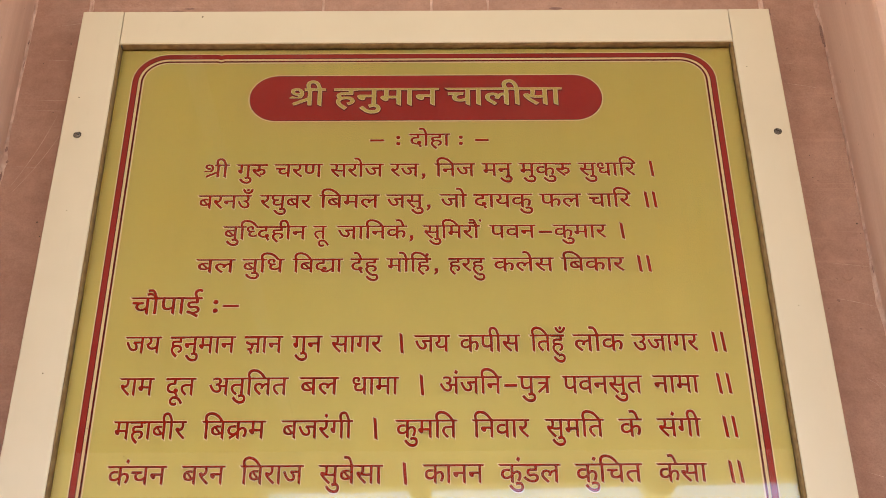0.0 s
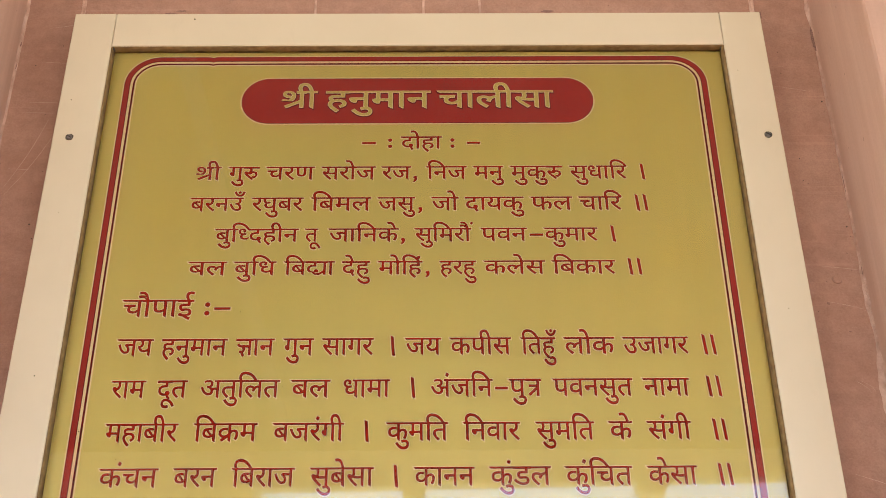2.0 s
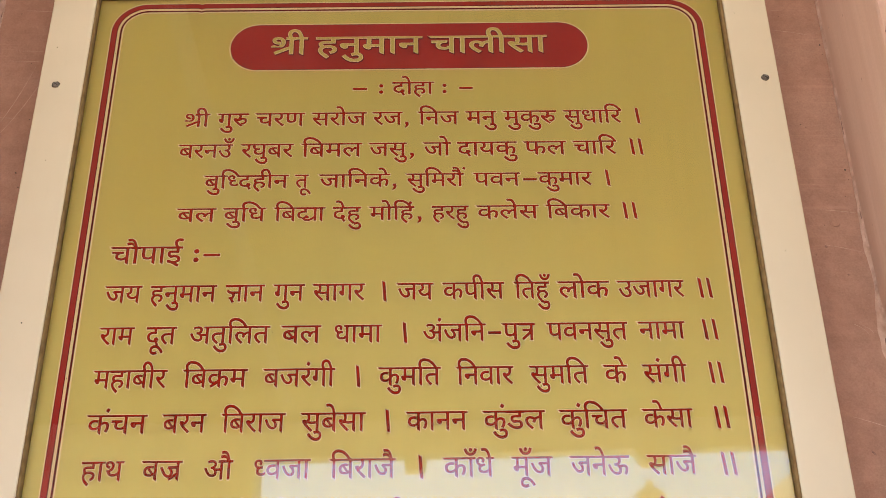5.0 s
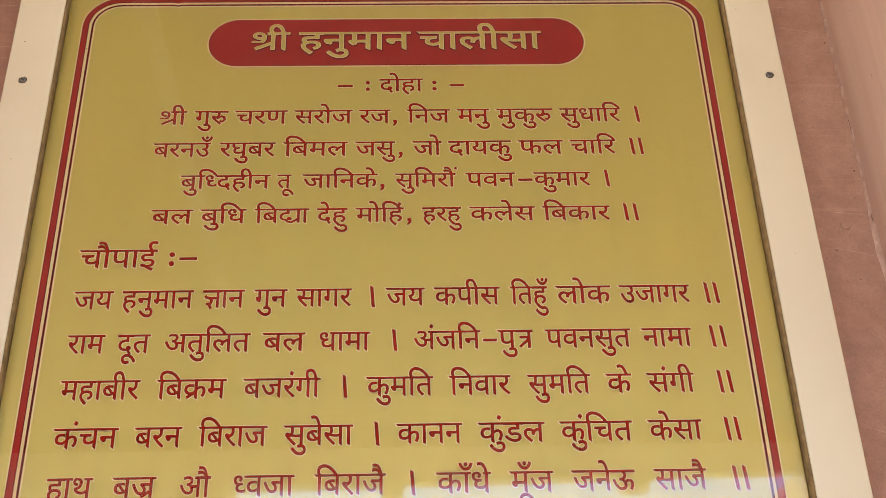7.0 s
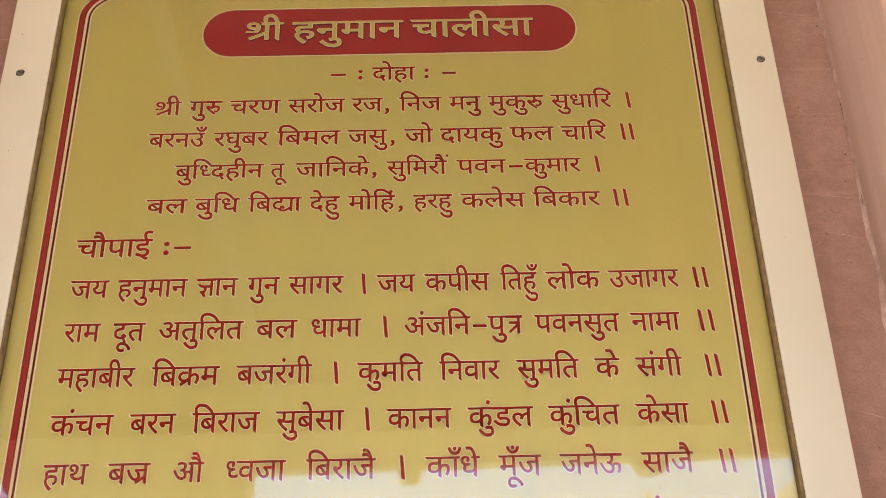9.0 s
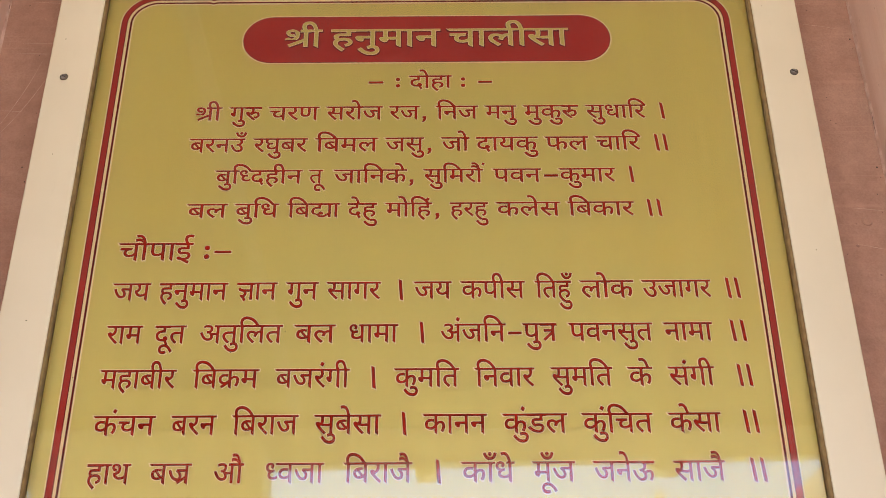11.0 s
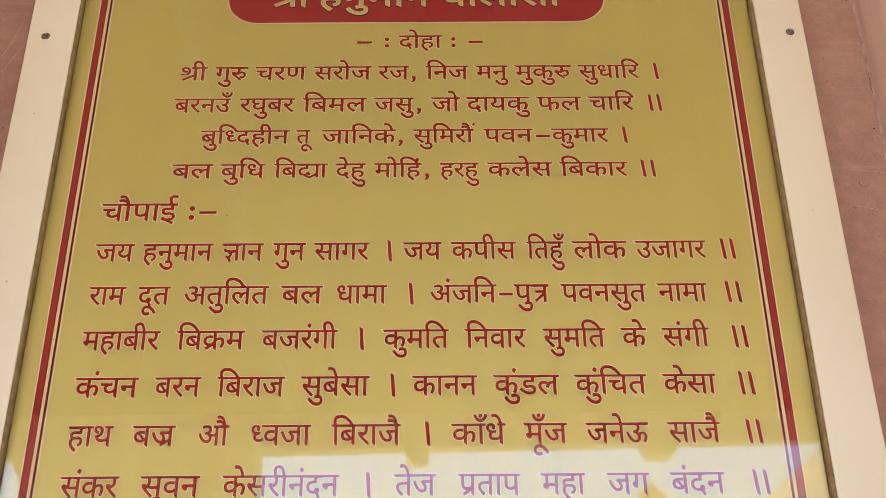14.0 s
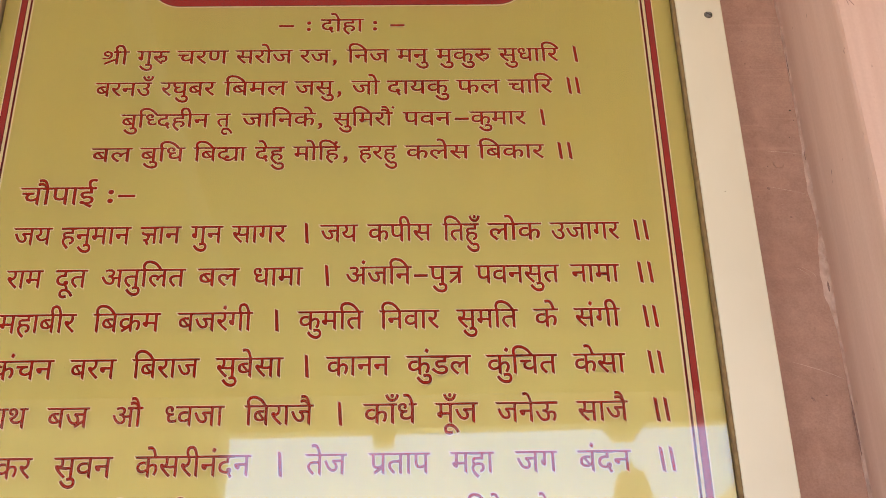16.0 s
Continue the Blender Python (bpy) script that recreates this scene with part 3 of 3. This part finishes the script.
# fly specks and dust on the print
b = bmesh.new()
for i in range(60):
    x, z, r = rng.uniform(IX0 + 0.02, IX1 - 0.02), rng.uniform(1.9, IZ1 - 0.01), rng.uniform(0.0003, 0.0007)
    b.faces.new([b.verts.new((x + r * math.cos(-a * math.pi / 4), 1.3940, z + r * rng.uniform(0.7, 1.2) * math.sin(-a * math.pi / 4))) for a in range(8)])
tagged(bpart("dirt_specks", b, SPECK, None, "tiny dark specks on the glass"), kind="stuff")

# nail hole and small knocks in the cream bars
for x, z, r in ((-0.3440, 2.7890, 0.0014), (-0.4940, 2.4500, 0.0007), (-0.4880, 2.2100, 0.0010), (0.4480, 2.6900, 0.0007), (-0.505, 2.640, 0.0009), (0.463, 2.30, 0.0006)):
    b = bmesh.new()
    b.faces.new([b.verts.new((x + r * math.cos(-a * math.pi / 5), FRONT - 0.0002, z + r * math.sin(-a * math.pi / 5))) for a in range(10)])
    bpart("nail_hole", b, SPECK, None, "dark pin hole in the paint")

# ---- the niche wall ----
WY = 1.4230
NX0, NX1 = -0.610, 0.583
wall = tagged(part("wall_north", box(-6, 6, WY + 0.028, WY + 0.39, 0, 3.754), WALL_STONE), "red sandstone wall of sawn slabs behind the board", "wall", kind="structure")


def slab(x0, x1, z0, z1, proud=0.0):
    g = 0.00025
    ob = part("stone_slab", box(x0 + g, x1 - g, WY - proud, WY + 0.029, z0 + g, z1 - g, 0.0008, 1), WALL_STONE, wall)


slab(NX0 - 0.02, -0.5250, 1.30, 3.32)
slab(0.4975, NX1 + 0.02, 1.30, 3.32)
for x0, x1 in ((-0.5250, -0.13), (-0.13, 0.4975)):
    slab(x0, x1, 1.30, 2.780)
slab(NX0 - 0.02, NX1 + 0.02, 0.0, 1.30)
edges = [-0.5250, -0.171, -0.006, 0.080, 0.4975]
for i, (x0, x1) in enumerate(zip(edges, edges[1:])):
    slab(x0, x1, 2.780, 3.32, 0.0004 * (i % 2))
slab(NX0 - 0.02, NX1 + 0.02, 3.32, 3.754)


def joint(x, w, seed):
    """A smeared cement joint that runs up between two slabs above the board."""
    b, rows, z = bmesh.new(), [], 2.76
    while z < 3.32:
        a = w * (0.8 + 0.5 * noise.noise((z * 14, seed, 1)))
        c = w * (0.8 + 0.5 * noise.noise((z * 14, seed, 4)))
        rows.append([b.verts.new(p) for p in ((x - a, WY - 0.0001, z), (x - a * 0.7, WY - 0.0010, z), (x, WY - 0.0005, z), (x + c * 0.7, WY - 0.0011, z), (x + c, WY - 0.0001, z))])
        z += 0.008
    for p, q in zip(rows, rows[1:]):
        for i in range(4):
            b.faces.new((p[i], p[i + 1], q[i + 1], q[i]))
    bmesh.ops.recalc_face_normals(b, faces=b.faces[:])
    part("mortar_joint", b, MORTAR, wall)


joint(-0.5250, 0.0042, 2)
joint(0.4975, 0.0052, 6)
joint(-0.171, 0.0022, 9)
joint(-0.006, 0.0028, 12)
joint(0.080, 0.0024, 15)


def scratch(x0, z0, x1, z1, w):
    """A fine pale scratch on the slab."""
    b, k = bmesh.new(), 6
    d = Vector((z1 - z0, x0 - x1)).normalized() * w
    lo, hi = [], []
    for i in range(k + 1):
        f = i / k
        x, z = x0 + (x1 - x0) * f + 0.004 * math.sin(3 * f), z0 + (z1 - z0) * f
        t = math.sin(math.pi * (0.1 + 0.8 * f))
        lo.append(b.verts.new((x - d.x * t, WY - 0.0003, z - d.y * t)))
        hi.append(b.verts.new((x + d.x * t, WY - 0.0003, z + d.y * t)))
    for i in range(k):
        b.faces.new((lo[i], lo[i + 1], hi[i + 1], hi[i]))
    part("scratch", b, MORTAR, wall)


for q in ((-0.545, 2.637, -0.592, 2.515), (-0.533, 2.610, -0.588, 2.505), (-0.5790, 2.6650, -0.5380, 2.6640), (-0.5850, 2.6470, -0.5420, 2.6450), (-0.5900, 2.5480, -0.5600, 2.5460), (-0.5780, 2.7400, -0.5330, 2.7370),
          (-0.5700, 2.8050, -0.5330, 2.8120), (0.508, 2.726, 0.528, 2.727), (0.510, 2.690, 0.560, 2.680), (0.530, 2.384, 0.578, 2.378), (0.528, 2.330, 0.575, 2.318), (0.522, 2.090, 0.578, 2.068), (0.545, 2.2150, 0.562, 2.1980), (0.552, 2.2150, 0.568, 2.2000)):
    scratch(*q, 0.00035)

# plugged drill hole: a shallow dish with a dark lower lip
b = bmesh.new()
rings = []
for r, y in ((0.0068, -0.0001), (0.0060, -0.0016), (0.0048, -0.0012), (0.0010, -0.0010)):
    rings.append([b.verts.new((0.547 + r * math.cos(a * math.pi / 10), WY + y, 2.3635 + r * math.sin(a * math.pi / 10))) for a in range(20)])
for p, q in zip(rings, rings[1:]):
    for a in range(20):
        b.faces.new((p[a], p[(a + 1) % 20], q[(a + 1) % 20], q[a]))
b.faces.new(rings[-1])
bmesh.ops.recalc_face_normals(b, faces=b.faces[:])
part("filled_hole", b, WALL_STONE, wall)


def spot(name, x, y, z, rx, rz, material, parent, lean=0.0):
    """A ragged flat fleck on an upright face that looks south."""
    b = bmesh.new()
    ring = [(rx * math.cos(-a * math.pi / 8) * rng.uniform(0.6, 1.1), rz * math.sin(-a * math.pi / 8) * rng.uniform(0.55, 1.1)) for a in range(16)]
    b.faces.new([b.verts.new((x + p + lean * q, y, z + q)) for p, q in ring])
    part(name, b, material, parent)


# chips and pin holes in the slabs
for x, z, rx, rz in ((-0.392, 2.832, 0.016, 0.0030), (-0.374, 2.838, 0.010, 0.0018), (-0.382, 2.828, 0.006, 0.0020), (0.183, 2.836, 0.011, 0.0040), (0.5085, 2.826, 0.0017, 0.0085), (0.555, 2.0475, 0.0016, 0.0012),
                     (0.529, 2.3270, 0.0026, 0.0022), (0.551, 2.2850, 0.0022, 0.0014), (0.539, 2.0430, 0.0017, 0.0046)):
    spot("chip", x, WY - 0.0009, z, rx, rz, CHIP, wall, -0.7 if abs(z - 2.043) < 1e-6 else 0.0)
for x, z, r in ((0.574, 2.4460, 0.0014), (0.567, 2.4040, 0.0009), (0.575, 2.6610, 0.0014), (0.526, 2.5220, 0.0010), (0.523, 2.7140, 0.0009), (0.524, 2.7540, 0.0009), (0.527, 2.5600, 0.0008), (-0.545, 2.7700, 0.0011), (-0.580, 2.7330, 0.0009),
                (-0.5520, 2.6420, 0.0007), (-0.5330, 2.8040, 0.0009), (-0.5400, 2.5430, 0.0009), (-0.5450, 2.4550, 0.0013), (-0.5380, 2.4320, 0.0010)):
    spot("pin_hole", x, WY - 0.0009, z, r, r, SPECK, wall)


def pilaster(name, x, side, width, label):
    """A plastered pier beside the niche: a flat reveal that bends a little before an uneven arris, and a pale face."""
    b, rows, z = bmesh.new(), [], 0.0
    face = WY - 0.1685
    while z < 3.755:
        e = 0.0022 * noise.noise((z * 6, side, 3)) + 0.0014 * noise.noise((z * 31, side, 8))
        soft = 0.0012 * noise.noise((z * 3, side, 11))
        plan = [(0.0, WY + 0.03), (0.0, WY - 0.034), (0.0009 + soft, WY - 0.044), (0.0010 + soft, WY - 0.104), (0.0042, WY - 0.120), (0.0082, face + 0.010 + e), (0.0100 + 0.3 * e, face + 0.003 + e), (0.0126, face + 0.0004), (0.0200, face), (width, face), (width, WY + 0.03)]
        rows.append([b.verts.new((x + side * p, q, z)) for p, q in plan])
        z += 0.0125 if 1.7 < z < 3.1 else 0.1
    for p, q in zip(rows, rows[1:]):
        for i in range(len(p) - 1):
            b.faces.new((p[i], p[i + 1], q[i + 1], q[i]))
    bmesh.ops.recalc_face_normals(b, faces=b.faces[:])
    ob = tagged(part(name, b, JAMB), label, "pilaster", kind="structure")
    for i, f in enumerate(ob.data.polygons):
        f.use_smooth = i % 10 < 6            # the arris stays crisp
    return ob


east = pilaster("pilaster_east", NX1, 1, 0.9, "pale pink plastered pilaster with a smooth reveal")
pilaster("pilaster_west", NX0, -1, 0.9, "pale pink plastered pilaster with a smooth reveal")


def crack(points, w, parent):
    """A hair crack in the face of a pilaster, through points of x and z."""
    y = WY - 0.1688
    b, rows = bmesh.new(), []
    for i, (x, z) in enumerate(points):
        t = w * (0.35 + 0.65 * math.sin(math.pi * (i + 0.5) / len(points)))
        rows.append((b.verts.new((x - t, y, z)), b.verts.new((x + t, y, z + 0.3 * t))))
    for p, q in zip(rows, rows[1:]):
        b.faces.new((p[0], p[1], q[1], q[0]))
    part("hair_crack", b, CHIP, parent)


crack([(0.6045, 2.577), (0.6010, 2.562), (0.5985, 2.552), (0.5965, 2.546), (0.5972, 2.534), (0.5985, 2.528)], 0.0006, east)
crack([(0.5985, 2.528), (0.6030, 2.521), (0.6070, 2.516), (0.6105, 2.507)], 0.0004, east)
crack([(0.6065, 2.513), (0.6010, 2.505), (0.6030, 2.495), (0.6060, 2.488), (0.6075, 2.480)], 0.0005, east)
crack([(0.6080, 2.489), (0.6115, 2.484), (0.6140, 2.479)], 0.0007, east)


def mortar(name, x, side, seed, patches):
    """A thin pale cement smear in the corner between slab and pilaster, wider where it was patched."""
    r = random.Random(seed)
    b = bmesh.new()
    rows = []
    z = 1.30
    while z < 3.32:
        wide = sum(w * max(0.0, 1 - ((z - c) / h) ** 2) ** 2 for c, h, w in patches) * (0.75 + 0.5 * noise.noise((z * 60, seed, 12)))
        a = 0.0014 + 0.0014 * noise.noise((z * 7, seed, 0)) + 0.0008 * noise.noise((z * 40, seed, 2)) + wide
        e = 0.0040 + 0.0040 * noise.noise((z * 4, seed, 5)) + 0.0012 * noise.noise((z * 45, seed, 7)) + 0.6 * wide
        lift = 0.0007 + 0.0007 * abs(noise.noise((z * 23, seed, 9)))
        rows.append([b.verts.new(p) for p in ((x - side * a * 1.3, WY - 0.0001, z), (x - side * a, WY - lift, z), (x - side * 0.0016, WY - 0.0016, z), (x - side * lift, WY - max(0.002, e), z), (x + side * 0.0002, WY - max(0.003, e * 1.4), z))])
        z += r.uniform(0.004, 0.008)
    for p, q in zip(rows, rows[1:]):
        for i in range(4):
            b.faces.new((p[i], p[i + 1], q[i + 1], q[i]))
    bmesh.ops.recalc_face_normals(b, faces=b.faces[:])
    ob = tagged(part(name, b, MORTAR), "rough pale cement smear in the corner of the niche", "mortar joint", kind="structure")
    for f in ob.data.polygons:
        f.use_smooth = True
    return ob


mortar("trim_east", NX1, 1, 3, ((2.200, 0.075, 0.0080), (2.835, 0.050, 0.0030), (2.340, 0.075, 0.0030)))
mortar("trim_west", NX0, -1, 8, ((2.72, 0.30, 0.0010), (2.545, 0.06, 0.0040)))

# dark pits where the cement has fallen out of the corners
for i, (x, z, w, h) in enumerate(((NX1 - 0.0030, 2.778, 0.0028, 0.024), (NX1 - 0.0015, 2.762, 0.0030, 0.010), (NX1 - 0.0022, 2.010, 0.0022, 0.034), (NX1 - 0.0010, 1.990, 0.0020, 0.020), (NX1 - 0.0030, 2.186, 0.0014, 0.008), (NX1 - 0.0010, 2.375, 0.0012, 0.012),
                   (NX1 - 0.0006, 2.340, 0.0010, 0.014), (NX1 - 0.0014, 2.515, 0.0006, 0.022), (NX0 + 0.0026, 2.772, 0.0012, 0.006), (NX0 + 0.0020, 2.730, 0.0008, 0.007), (NX0 + 0.0030, 2.5760, 0.0024, 0.006), (NX0 + 0.0080, 2.5540, 0.0024, 0.0028), (NX0 + 0.0030, 2.530, 0.0018, 0.009))):
    spot("pit", x, WY - 0.0030 - 0.0003 * (i % 3), z, w, h, CHIP, wall)

# ---- the porch behind the camera, seen in the glass ----
EY, EZ = -2.80, 3.587
PX0, PX1 = -4.0, 3.1       # unseen ends, left open to let side light onto the reveals
tagged(part("floor", box(-6, 6, -3.2, 1.5, -0.2, 0.0), FLOOR_STONE), "worn pinkish stone porch floor", "floor", kind="structure")
tagged(part("ceiling", box(PX0, PX1, -3.0, WY + 0.4, 3.755, 4.0), CEILING), "dark grey-green painted porch ceiling", "ceiling", kind="structure")
tagged(part("ceiling_batten", box(-0.692, -0.640, -2.58, WY - 0.17, 3.727, 3.754, 0.004), BATTEN), "faded green flat batten along the porch ceiling", "batten", kind="structure")
beam = box(PX0, PX1, EY, EY + 0.08, EZ, 3.755)
for w in beam.verts:
    if w.co.z < 3.7:
        w.co.z += 0.0158 * w.co.x             # the lintel sags a little to the west
tagged(part("eave_beam", beam, LIME), "pale plastered lintel along the open side of the porch", "beam", kind="structure")


def pier(x0, x1):
    b = box(x0 + 0.12, x1, EY + 0.02, EY + 0.3, 0.0, EZ - 0.22, 0.015)
    pts = [(x0 + 0.12, EZ - 0.22), (x1, EZ - 0.22), (x1, EZ), (x0, EZ)]
    c = bmesh.new()
    f0, f1 = [c.verts.new((x, EY + 0.01, z)) for x, z in pts], [c.verts.new((x, EY + 0.31, z)) for x, z in pts]
    for i in range(4):
        c.faces.new((f0[i], f0[(i + 1) % 4], f1[(i + 1) % 4], f1[i]))
    c.faces.new(f0[::-1])
    c.faces.new(f1)
    bmesh.ops.recalc_face_normals(c, faces=c.faces[:])
    join(b, c)
    join(b, box(x0 + 0.06, x1 + 0.05, EY - 0.04, EY + 0.36, 0.0, 0.25, 0.02))
    return b


tagged(part("pier", pier(-1.93, -0.80), LIME), "broad pale plastered pier carrying the porch lintel", "pier", kind="structure")
# unseen east pier, added clear of the reflection and kept narrow for light
tagged(part("pier", pier(2.5, 3.1), LIME), "broad pale plastered pier carrying the porch lintel", "pier", kind="structure")


def corbel(x0, x1, taper):
    pts = [(x0, EZ), (x0 + taper, EZ - 0.062), (x1 - taper, EZ - 0.062), (x1, EZ)]
    c = bmesh.new()
    f0, f1 = [c.verts.new((x, EY - 0.02, z + 0.0158 * x)) for x, z in pts], [c.verts.new((x, EY + 0.08, z + 0.0158 * x)) for x, z in pts]
    for i in range(4):
        c.faces.new((f0[i], f0[(i + 1) % 4], f1[(i + 1) % 4], f1[i]))
    c.faces.new(f0[::-1])
    c.faces.new(f1)
    bmesh.ops.recalc_face_normals(c, faces=c.faces[:])
    bmesh.ops.bevel(c, geom=c.edges[:], offset=0.004, segments=1, affect="EDGES")
    return c


tagged(part("corbel", corbel(-0.14, -0.035, 0.004), LIME), "small plastered block under the porch lintel", "corbel", "blocks under the lintel")
tagged(part("corbel", corbel(0.935, 1.115, 0.035), LIME), "tapered plastered block under the porch lintel", "corbel", "blocks under the lintel")

tagged(part("ground", box(-1500, 1500, -3000, 300, -0.6, -0.25), GROUND), "stone-paved courtyard in full sun", "ground", kind="structure")

# small spired shrine across the court
shrine = tagged(empty("temple_spire", (5.60, -29.0, -0.09)), "stepped sandstone temple spire across the courtyard", "temple")
b = bmesh.new()
tiers = [(2.6, 0.0, 4.0), (2.3, 4.0, 5.6), (2.0, 5.6, 7.0), (1.7, 7.0, 8.2), (1.42, 8.2, 9.3), (1.15, 9.3, 10.2), (0.98, 10.2, 10.8), (0.84, 10.8, 11.3), (0.66, 11.3, 11.65), (0.56, 11.65, 11.95), (0.50, 11.95, 12.2), (0.42, 12.2, 12.42), (0.17, 12.42, 12.56), (0.10, 12.56, 12.75)]
part("base", box(-2.6, 2.6, -2.6, 2.6, 0.0, 4.0, 0.05), FACE_STONE, shrine)
for w, z0, z1 in tiers[1:]:
    bmesh.ops.create_cone(b, cap_ends=True, segments=16, radius1=w, radius2=w * 0.9, depth=z1 - z0, matrix=Matrix.Translation((0, 0, (z0 + z1) / 2)))
part("spire", b, FACE_STONE, shrine)

# small stone kiosk with a pyramid roof beside the porch
pav = tagged(empty("kiosk", (3.9, -8.6, -0.25)), "small courtyard kiosk with a pyramid roof", "kiosk")
b = bmesh.new()
bmesh.ops.create_cone(b, cap_ends=True, segments=4, radius1=1.2, radius2=0.04, depth=1.02, matrix=Matrix.Translation((0, 0, 5.74)))
part("roof", b, FACE_STONE, pav, "pale stone pyramid roof")
part("body", box(-0.55, 0.55, -0.55, 0.55, 0.0, 5.228, 0.02), FACE_STONE, pav)
